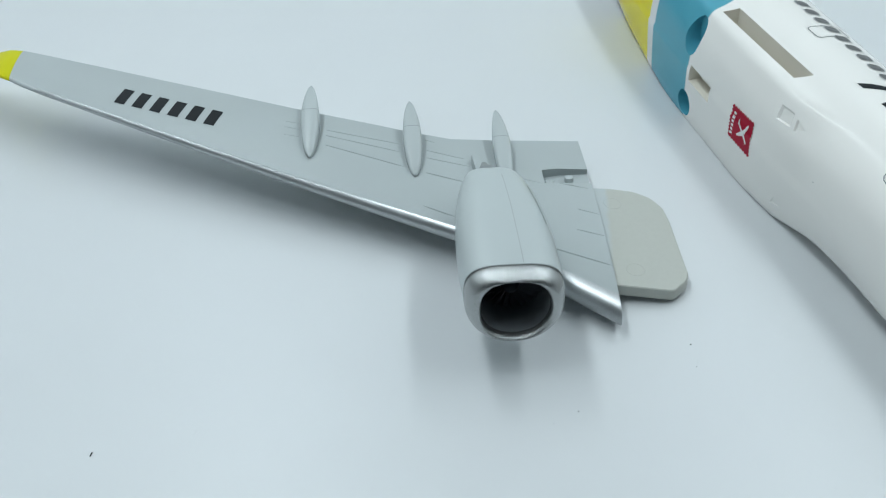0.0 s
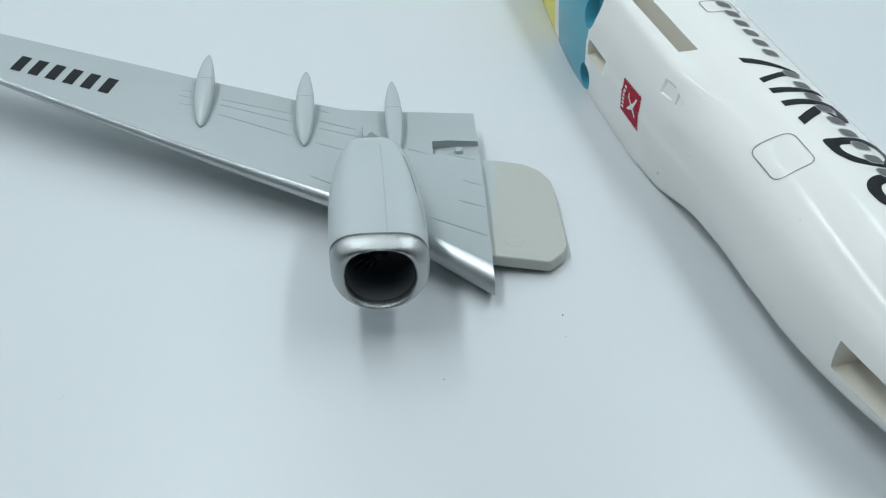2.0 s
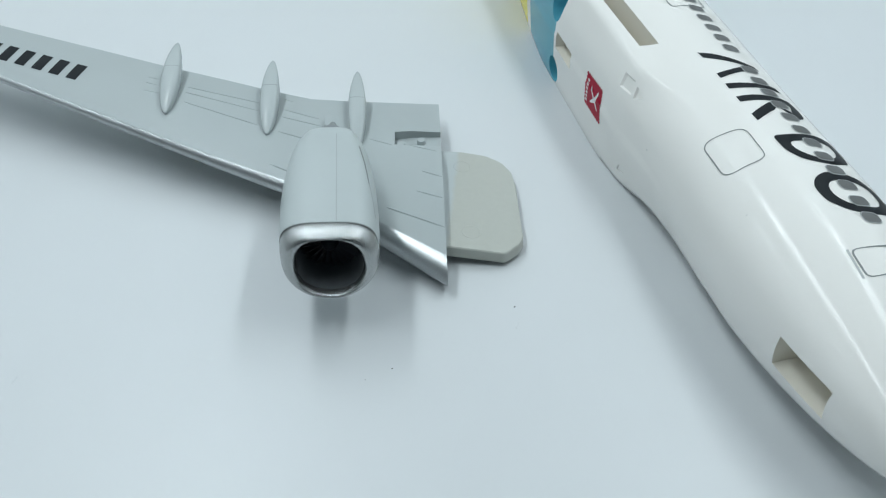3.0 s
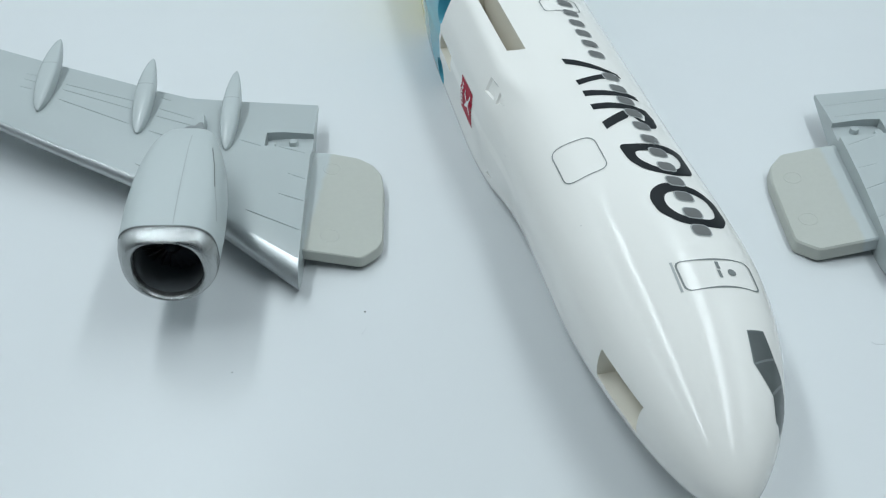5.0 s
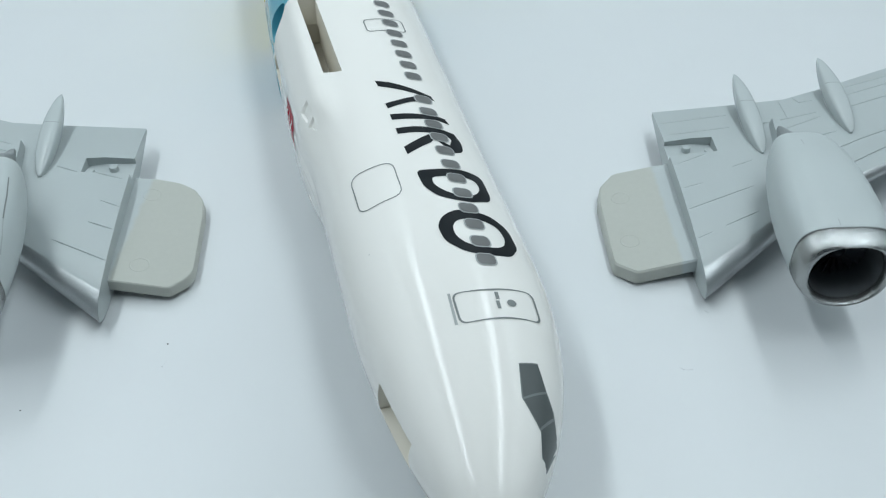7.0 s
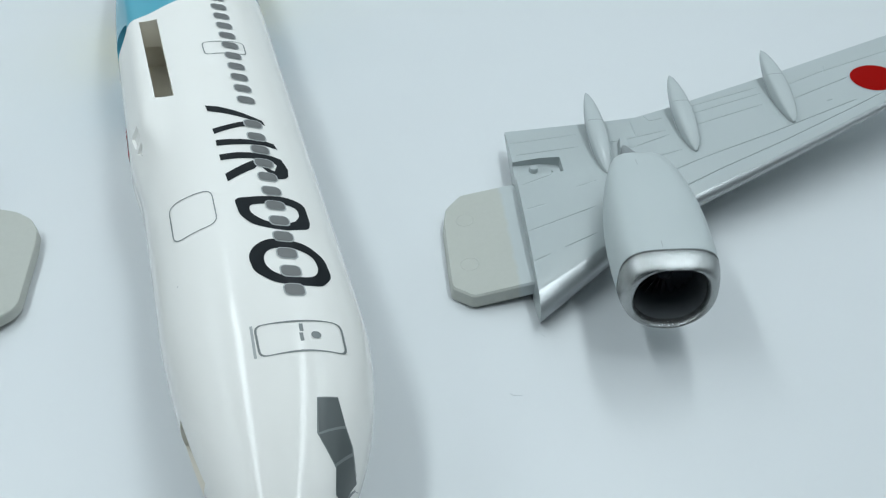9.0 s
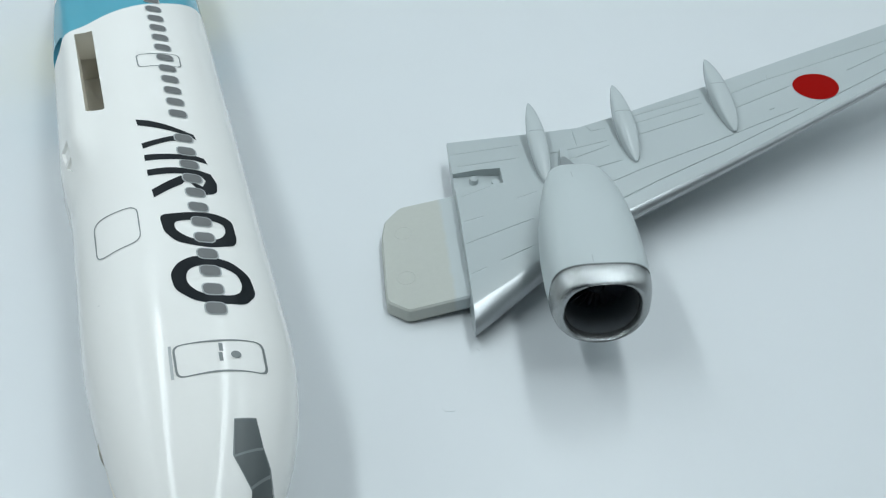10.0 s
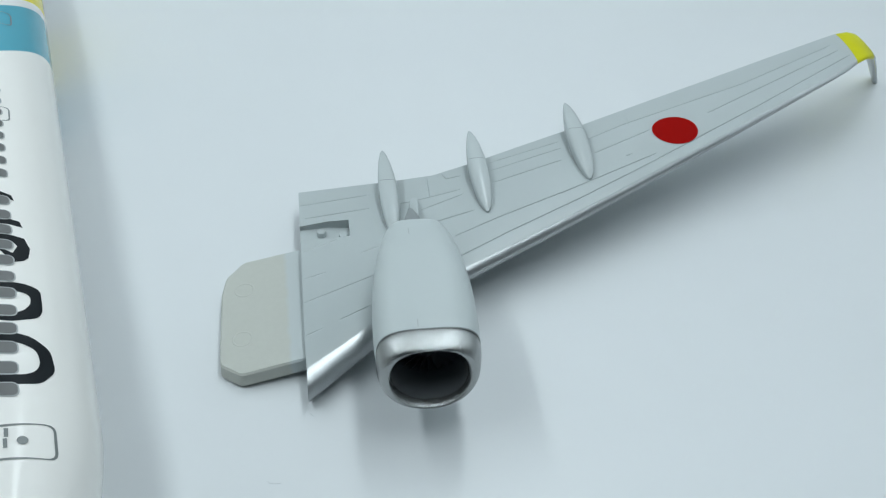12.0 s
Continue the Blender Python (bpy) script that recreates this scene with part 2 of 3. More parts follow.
def skin(s, u, lift=0.05):
    """The point of the upward side of the fuselage at s, u, lifted a little."""
    sec = section(s)
    return lifted(s, sec, seek(sec, 0, u, 0.0, math.pi), lift)


def belly_skin(s, v, lift=0.05):
    """The point of the belly at s and height v."""
    sec = section(s)
    return lifted(s, sec, seek(sec, 1, v, math.pi * 0.6, math.pi * 1.4), lift)


def rounded(w, h, r, n=5, skew=0.0):
    """A rounded rectangle about the middle, as points."""
    out = []
    for cx, cy, a0 in ((w / 2 - r, h / 2 - r, 0), (-w / 2 + r, h / 2 - r, 90), (-w / 2 + r, -h / 2 + r, 180), (w / 2 - r, -h / 2 + r, 270)):
        for i in range(n):
            a = radians(a0 + 90 * i / (n - 1))
            x, y = cx + r * math.cos(a), cy + r * math.sin(a)
            out.append((x + skew * y, y))
    return out


def filled(outline, place, rings=4):
    """A patch laid on a skin: place(x, y) gives the point."""
    n = len(outline)
    cx, cy = sum(p[0] for p in outline) / n, sum(p[1] for p in outline) / n
    verts, faces = [place(cx, cy)], []
    for k in range(1, rings + 1):
        f = k / rings
        verts += [place(cx + (x - cx) * f, cy + (y - cy) * f) for x, y in outline]
    for j in range(n):
        faces.append((0, 1 + j, 1 + (j + 1) % n))
    for k in range(rings - 1):
        for j in range(n):
            a, b = 1 + k * n + j, 1 + k * n + (j + 1) % n
            faces.append((a, a + n, b + n, b))
    return verts, faces


def band(outer, inner, place, cuts=2):
    """A flat ring between two outlines of as many points."""
    rows = []
    for k in range(cuts + 1):
        f = k / cuts
        rows.append([place(a[0] + (b[0] - a[0]) * f, a[1] + (b[1] - a[1]) * f) for a, b in zip(outer, inner)])
    return loft(rows, False, False)


def stroke(line, width, place, steps=8):
    """A flat strip of that width along a polyline of x, y."""
    pts = []
    for (x0, y0), (x1, y1) in zip(line, line[1:]):
        for i in range(steps):
            pts.append((x0 + (x1 - x0) * i / steps, y0 + (y1 - y0) * i / steps))
    pts.append(line[-1])
    verts, faces = [], []
    for i, (x, y) in enumerate(pts):
        ax, ay = pts[max(i - 1, 0)]
        bx, by = pts[min(i + 1, len(pts) - 1)]
        d = math.hypot(bx - ax, by - ay) or 1
        nx, ny = -(by - ay) / d * width / 2, (bx - ax) / d * width / 2
        verts += [place(x + nx, y + ny), place(x - nx, y - ny)]
    for i in range(len(pts) - 1):
        faces.append((2 * i, 2 * i + 1, 2 * i + 3, 2 * i + 2))
    return verts, faces


def offset_loop(loop, d):
    """The outline drawn in by d towards its middle."""
    n = len(loop)
    cx, cy = sum(p[0] for p in loop) / n, sum(p[1] for p in loop) / n
    out = []
    for x, y in loop:
        r = math.hypot(x - cx, y - cy)
        out.append((x - (x - cx) / r * d, y - (y - cy) / r * d))
    return out


def smooth_loop(corners, radius, n=5):
    """A closed outline with rounded corners."""
    out, m = [], len(corners)
    for i in range(m):
        p, a, b = Vector(corners[i]), Vector(corners[i - 1]), Vector(corners[(i + 1) % m])
        da, db = (a - p), (b - p)
        p0, p1 = p + da.normalized() * min(radius, da.length * 0.45), p + db.normalized() * min(radius, db.length * 0.45)
        for k in range(n):
            t = k / (n - 1)
            out.append(tuple(p0 * (1 - t) ** 2 + p * 2 * t * (1 - t) + p1 * t * t))
    return out


def dense(loop, gap=0.8):
    out = []
    for a, b in zip(loop, loop[1:] + loop[:1]):
        k = max(1, int(math.hypot(b[0] - a[0], b[1] - a[1]) / gap))
        out += [(a[0] + (b[0] - a[0]) * i / k, a[1] + (b[1] - a[1]) * i / k) for i in range(k)]
    return out


def build_fuselage():
    root = thing("model_fuselage", (*FUSE_AT, 0), "glossy white model airliner fuselage, blue tail band, lying on its side",
                 "model aircraft", turn=HEADING)
    stations = [-150 + 2.5 * i for i in range(29)] + [-77.5 + 1.0 * i for i in range(83)] + [5.5 + 0.75 * i for i in range(24)]
    stations += [TIP_S - d for d in (2.6, 2.0, 1.5, 1.0, 0.65, 0.35, 0.15, 0.04)]
    stations = sorted(set(round(s, 3) for s in stations if s < TIP_S))
    verts, faces = loft([fuselage_ring(s) for s in stations])
    cutters = [
        loft([[(-56.7, -10.7, z), (-38.0, -10.15, z), (-37.2, -7.92, z), (-56.3, -8.35, z)] for z in (12.5, 25)]),   # wing root slot on the upward side
        box_mesh(-57.2, -36.9, -11.4, -8.05, 9.5, 13.0),      # the hollow under it
        box_mesh(7.5, 15.2, -20, -9.0, 7.3, 11.15),          # nose wheel bay
        box_mesh(-56.35, -50.0, -20, -12.7, 6.75, 9.25),        # stand slot in the belly
    ]
    for at, v, high, deep in ((-57.75, 13.3, 3.0, -12.2), (-57.0, 2.55, 2.1, -13.2)):                   # wheel wells
        cutters.append(loft([[(at + 2.0 * k * math.cos(a), u, v + high * k * math.sin(a)) for a in (2 * math.pi * i / 28 for i in range(28))] for u, k in ((-20, 1.4), (deep, 0.85))]))
    # shallow locating dimples on both sides of the belly
    for flip in (False, True):
        for pad in ([(-35.4, 15.25), (-32.7, 15.4), (-31.9, 13.85), (-34.85, 13.55)], [(-32.1, 15.1), (-29.7, 14.4), (-31.4, 13.75)])[1 if flip else 0:]:
            mx, my = sum(p[0] for p in pad) / len(pad), sum(p[1] for p in pad) / len(pad)
            rings = []
            for scale, lift in ((1.22, 0.5), (0.72, -0.16 if flip else -0.3)):
                rings.append([belly_skin(mx + (x - mx) * scale, 2 * AXIS_Z - my - (y - my) * scale - 0.4 if flip else my + (y - my) * scale, lift) for x, y in pad])
            cutters.append(loft(rings))
    verts, faces = carve(verts, faces, cutters)
    shell = part("shell", verts, faces, LIVERY, root, sharp=35)
    # bare plastic inside the slots and the wheel bay
    shell.data.materials.append(CREAM)
    shell.data.materials.append(BLUE)
    for face in shell.data.polygons:
        s, u, v = (c / K for c in face.center)
        sec = section(s)
        edge = around(sec, math.atan2(v - AXIS_Z, u - sec[0]))
        if math.hypot(u - sec[0], v - AXIS_Z) < math.hypot(edge[0] - sec[0], edge[1] - AXIS_Z) - 0.2 and not -37 < s < -26:
            slot = u > -12 or (-56.7 < s and 6.7 < v < 9.3)
            face.material_index = 1 if slot or s > -50 else 2

    # cabin windows
    rows = [-0.34 - 2.57 * k for k in range(29) if k != 12]
    for s0 in rows:
        u0 = 0.34 - (0.0016 if s0 > -15 else 0.0002) * (s0 + 15) ** 2          # the row bows a little along the cabin
        rim = part("window_rim", *filled(rounded(1.72, 2.12, 0.62), lambda x, y: skin(s0 + x + 0.1 * y, u0 + y, 0.06), 3), RIM_GREY, root)
        part("window", *filled(rounded(1.45, 1.85, 0.52), lambda x, y: skin(s0 + x + 0.1 * y, u0 + y, 0.09), 3), GLASS_GREY, rim, "dark grey printed cabin window")

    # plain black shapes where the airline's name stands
    def bar(points):
        part("black_mark", *filled(dense(offset_loop(points, -0.07)), lambda x, y: skin(x, y, 0.04), 4), BLACK, root, "black printed shape")
    bar([(-33.06, -4.53), (-32.39, -3.08), (-31.26, -1.3), (-30.19, 0.41), (-29.67, 1.42), (-28.68, 1.65), (-29.26, 0.76), (-29.79, -0.36), (-30.52, -1.83), (-31.81, -4.38)])
    bar([(-28.13, -4.29), (-28.48, -2.66), (-29.1, -0.58), (-29.1, 0.9), (-28.3, 1.1), (-28.03, -1.26), (-27.11, -4.19)])
    bar([(-25.85, -4.2), (-25.62, -2.52), (-25.32, -0.55), (-25.3, 1.13), (-25.07, 2.0), (-24.1, 2.26), (-24.43, 0.83), (-24.5, -1.64), (-24.74, -4.21)])
    bar([(-23.02, -4.16), (-22.96, -2.14), (-22.75, -0.16), (-22.5, 1.21), (-21.45, 1.3), (-21.67, -0.12), (-21.88, -2.08), (-21.94, -4.14)])
    bar([(-19.41, -3.98), (-21.3, -0.85), (-20.6, -0.3), (-19.79, -0.92), (-18.04, -3.9)])
    bar([(-22.5, 1.21), (-22.17, 2.38), (-20.59, 2.78), (-19.13, 2.61), (-18.5, 2.2), (-18.06, 1.16), (-19.41, 1.23), (-20.7, 1.75), (-21.45, 1.3)])
    bar([(-21.0, -0.75), (-20.2, 0.0), (-18.06, 1.16), (-19.41, 1.4)])
    def ring_mark(outer, inner):
        part("black_mark", *band(smooth_loop(outer, 0.7, 5), smooth_loop(inner, 0.6, 5), lambda x, y: skin(x, y, 0.04)), BLACK, root, "black printed ring")
    ring_mark([(-14.95, -3.74), (-14.82, -0.5), (-14.79, 1.91), (-14.22, 3.45), (-10.94, 3.5), (-9.7, 3.1), (-8.98, 0.86), (-9.43, -0.89), (-10.28, -2.47), (-12.14, -3.53)],
              [(-13.51, -2.35), (-13.53, -0.57), (-13.48, 1.4), (-13.11, 2.49), (-11.8, 2.58), (-10.53, 1.86), (-10.08, 0.5), (-10.48, -0.89), (-11.43, -1.89), (-12.39, -2.43)])
    ring_mark([(-5.6, -3.65), (-6.83, -3.01), (-7.43, -2.17), (-7.81, -1.1), (-7.58, 0.51), (-6.94, 2.42), (-5.45, 3.83), (-2.74, 4.07), (-0.95, 2.86), (-0.86, -0.02), (-1.66, -1.89), (-3.4, -3.41)],
              [(-5.1, -2.2), (-5.93, -1.79), (-6.29, -1.1), (-6.33, -0.15), (-6.04, 1.46), (-5.2, 2.69), (-3.64, 2.95), (-2.46, 2.52), (-1.99, 1.55), (-2.13, 0.1), (-2.67, -1.34), (-3.91, -2.15)])

    def oval(cx, cy, a, b, n=24):
        return [(cx + a * math.cos(q), cy + b * math.sin(q)) for q in (2 * math.pi * i / n for i in range(n))]

    # printed outlines: doors and hatch
    def outline(corners, radius, width, name):
        loop = dense(smooth_loop(corners, radius), 0.6)
        return part(name, *band(loop, offset_loop(loop, width), lambda x, y: skin(x, y, 0.045), 1), OUTLINE, root, "thin grey printed outline")
    door = outline([(3.42, -4.62), (7.1, -4.66), (7.2, 3.48), (3.6, 3.6)], 0.8, 0.22, "door_outline")
    outline([(-17.8, -10.65), (-11.4, -10.6), (-11.55, -5.8), (-17.4, -5.8)], 1.3, 0.13, "hatch_outline")
    outline([(-47.4, -3.4), (-44.3, -3.3), (-44.75, 1.95), (-47.85, 1.95)], 0.7, 0.16, "exit_outline")
    outline([(-73.0, -4.4), (-69.4, -4.4), (-69.4, 3.0), (-73.0, 3.0)], 0.8, 0.16, "door_outline")
    part("door_window", *filled(oval(5.3, 0.93, 0.42, 0.46, 16), lambda x, y: skin(x, y, 0.06), 2), OUTLINE, door)
    part("door_handle", *stroke([(3.95, -0.28), (4.85, -0.32)], 0.36, lambda x, y: skin(x, y, 0.06), 3), OUTLINE, door)
    part("door_handle", *stroke([(5.0, -0.42), (5.95, -0.45)], 0.34, lambda x, y: skin(x, y, 0.06), 3), OUTLINE, door)
    part("door_hinge", *stroke([(3.35, -4.82), (7.05, -4.98)], 0.26, lambda x, y: skin(x, y, 0.04), 6), RIM_GREY, door)

    # cockpit windows
    glazing = [(12.05, -0.37), (11.92, 1.47), (14.42, 1.52), (16.0, 1.7), (18.3, 1.5), (20.9, -0.4), (20.0, -0.6), (18.05, -0.1), (15.35, -1.0)]
    cockpit = part("cockpit_frame", *filled(dense(offset_loop(glazing, -0.13), 0.5), lambda x, y: skin(x, y, 0.03), 4), OUTLINE, root)
    for pane in ([(12.05, -0.37), (11.92, 1.47), (14.38, 1.52), (15.25, -0.95)],
                 [(15.45, -0.97), (14.6, 1.53), (16.0, 1.7), (16.45, 1.62), (17.85, -0.15)],
                 [(18.05, -0.1), (16.68, 1.62), (18.3, 1.5), (20.9, -0.4), (20.0, -0.6)]):
        part("cockpit_window", *filled(dense(pane, 0.5), lambda x, y: skin(x, y, 0.05), 4), COCKPIT, cockpit, "dark printed cockpit pane")

    # two specks in the paint
    part("paint_speck", *filled(oval(-24.7, 10.8, 0.1, 0.05, 8), lambda x, y: belly_skin(x, y, 0.05), 1), OUTLINE, root)
    part("paint_speck", *filled(oval(-5.57, -10.85, 0.035, 0.08, 8), lambda x, y: skin(x, y, 0.05), 1), OUTLINE, root)

    # the stamp-shaped sticker on the belly, with scalloped edges
    def on_belly(x, y):
        return belly_skin(x, y, 0.04)
    a, b, c, d = (-43.6, 10.5), (-38.0, 10.85), (-37.65, 5.8), (-43.4, 5.75)
    loop = []
    for p, q in ((a, b), (b, c), (c, d), (d, a)):
        for i in range(36):
            t = i / 36
            n = Vector((q[1] - p[1], p[0] - q[0])).normalized() * (0.14 * math.cos(t * 2 * math.pi * 9))
            loop.append((p[0] + (q[0] - p[0]) * t + n.x, p[1] + (q[1] - p[1]) * t + n.y))
    sticker = part("sticker", *filled(loop, on_belly, 5), CRIMSON, root, "crimson stamp-shaped sticker")
    def on_sticker(x, y):
        return belly_skin(x, y, 0.08)
    # a white aeroplane and a row of bars along one side
    for mark in ([(-41.3, 8.95), (-41.0, 8.98), (-39.7, 8.5), (-38.6, 7.35), (-38.8, 7.1), (-40.1, 8.2)], [(-40.0, 8.5), (-39.1, 9.95), (-38.9, 9.75), (-39.3, 8.3)],
                 [(-40.2, 8.35), (-41.35, 7.2), (-41.15, 7.05), (-39.5, 7.95)], [(-41.25, 8.9), (-41.4, 9.5), (-41.2, 9.5), (-40.9, 8.85)]):
        part("sticker_mark", *filled(dense(mark, 0.5), on_sticker, 3), WHITE_PRINT, sticker, "white printed shape")
    for k in range(6):
        x = -43.05 + 0.03 * k
        v = 6.35 + 0.62 * k
        part("sticker_mark", *filled(dense([(x, v), (x + 0.6, v + 0.05), (x + 0.6, v + 0.42), (x, v + 0.37)], 0.4), on_sticker, 2), WHITE_PRINT, sticker, "white printed shape")
    return root


# ---------------------------------------------------------------- wings, lying upside down
def groove(line, width, depth, place, gap=1.0):
    """A cutter for a V-shaped groove along a polyline of x, y on a surface; place(x, y, lift) gives its points."""
    pts = []
    for (x0, y0), (x1, y1) in zip(line, line[1:]):
        n = max(2, int(math.hypot(x1 - x0, y1 - y0) / gap))
        pts += [(x0 + (x1 - x0) * i / n, y0 + (y1 - y0) * i / n) for i in range(n)]
    pts.append(line[-1])
    rings = []
    for i, (x, y) in enumerate(pts):
        ax, ay = pts[max(i - 1, 0)]
        bx, by = pts[min(i + 1, len(pts) - 1)]
        d = math.hypot(bx - ax, by - ay)
        nx, ny = -(by - ay) / d * width, (bx - ax) / d * width
        down = 0.4 if i in (0, len(pts) - 1) else 1.0          # shallow at the ends
        rings.append([place(x + nx, y + ny, depth), place(x, y, -depth * down), place(x - nx, y - ny, depth)])
    return loft(rings)


# outboard distance, leading edge y, trailing edge y, share of the tip's drop, thickness, tilt of the surface
WING = [
    (0.0, 83.2, 117.6, 0.0, 4.3, 0), (6.0, 88.0, 117.5, 0.0, 3.9, 0), (12.0, 93.0, 117.4, 0.0, 3.4, 0), (18.0, 97.0, 117.5, 0.0, 3.0, 0),
    (24.0, 99.9, 119.2, 0.0, 2.8, 0), (30.0, 102.85, 121.2, 0.0, 2.6, 0), (40.0, 107.95, 124.4, 0.0, 2.25, 0), (50.0, 113.2, 127.9, 0.0, 1.9, 0),
    (60.0, 118.45, 131.3, 0.0, 1.6, 0), (70.0, 123.8, 134.8, 0.0, 1.3, 0), (80.0, 129.2, 138.2, 0.0, 1.05, 0), (82.3, 130.85, 138.9, 0.0, 1.0, 3),
    (84.5, 132.3, 139.6, 0.03, 0.95, 14), (86.5, 134.0, 140.4, 0.11, 0.9, 28), (88.5, 136.1, 141.4, 0.26, 0.8, 38),
    (91.5, 139.3, 143.0, 0.58, 0.65, 44), (95.0, 143.0, 145.2, 0.985, 0.5, 46),
]


class Wing:
    """The surface of one wing: mirrored to the left or not, at a dihedral, with its root at a place."""

    def __init__(self, sign, x0, dy, z0, slope, shear, span=1.0):
        self.shear, self.span = shear, span
        self.sign, self.x0, self.dy, self.z0, self.slope = sign, x0, dy, z0, slope
        self.drop = z0 + slope * 95.0 - 0.1

    def station(self, X):
        for a, b in zip(WING, WING[1:]):
            if X <= b[0]:
                t = (X - a[0]) / (b[0] - a[0])
                return [p + (q - p) * t for p, q in zip(a, b)]
        return list(WING[-1])

    def place(self, X, y, z):
        return (self.sign * self.span * X + self.shear * (117.5 - y), y - 100, z)

    def ref(self, X):
        return self.z0 + self.slope * X - self.station(X)[3] * self.drop

    def surface(self, X, c, top=True, lift=0.0):
        _, le, te, _, thick, tilt = self.station(X)
        far = min(max((X - 14) / 10, 0), 1)                  # a flatter bevel outboard of the engine
        nose = -(0.42 - 0.14 * far) * thick
        if top:
            dz = 0.3 * thick * 4 * c * (1 - c)
            front = 0.12 - 0.075 * min(X / 24, 1)
            if c < front:
                power = 2.5 - 0.95 * far
                dz += nose * (1 - (1 - (1 - c / front) ** power) ** (1 / power))
        else:
            dz = nose * (1 - c) - 0.13 * thick * c - (0.55 + 0.27 * far) * thick * (math.sqrt(max(c, 0)) * (1 - c) / 0.385)
        dz += lift
        a = radians(tilt)
        return self.place(X + dz * math.sin(a), le + (te - le) * c, self.ref(X) + dz * math.cos(a))

    def on(self, X, y, lift=0.04):
        _, le, te, *_ = self.station(X)
        return self.surface(X, min(max((y - le) / (te - le), 0.0), 1.0), True, lift)

    def height(self, X, y):
        return self.on(X, y, 0)[2]

    def ring(self, X, n=22):
        cs = [(1 - math.cos(math.pi * i / n)) / 2 for i in range(n + 1)]
        return [self.surface(X, c) for c in reversed(cs)] + [self.surface(X, c, False) for c in cs[1:]]


def spindle(ends, half_w, half_h, n=28, m=22):
    """A pointed pod between two points along y; round below, blunter in front."""
    (x0, y0, z0), (x1, y1, z1) = ends
    rings = []
    for i in range(m + 1):
        t = 0.004 + 0.992 * i / m
        r = math.sin(math.pi * t ** 0.92) ** (0.5 if t < 0.47 else 0.64)
        cx, cy, cz = x0 + (x1 - x0) * t, y0 + (y1 - y0) * t, z0 + (z1 - z0) * t
        rings.append([(cx + half_w * r * math.copysign(abs(math.cos(a)) ** 0.7, math.cos(a)), cy, cz + half_h * r * math.copysign(abs(math.sin(a)) ** 0.36, math.sin(a))) for a in (2 * math.pi * k / n for k in range(n))])
    return loft(rings)


# y, middle height, half width, height above and below it
COWL = [(80.25, 10.08, 5.48, 4.5, 4.58), (81.2, 10.1, 5.52, 4.56, 4.64), (82.3, 10.1, 5.56, 4.61, 4.7), (83.5, 10.1, 5.6, 4.65, 4.8), (86.5, 10.1, 5.6, 4.7, 4.9), (89.5, 10.1, 5.45, 4.65, 4.9),
        (92.5, 10.1, 5.1, 4.45, 4.7), (95, 10.1, 4.7, 4.2, 4.5), (97.5, 10.05, 4.1, 3.75, 4.3), (99.0, 10.0, 3.6, 3.35, 3.9),
        (99.8, 9.95, 3.3, 3.05, 3.6), (100.0, 9.9, 3.15, 2.92, 3.4), (99.95, 9.9, 3.0, 2.78, 3.3), (99.6, 9.9, 2.9, 2.7, 3.2), (96.5, 9.9, 2.9, 2.7, 3.2)]


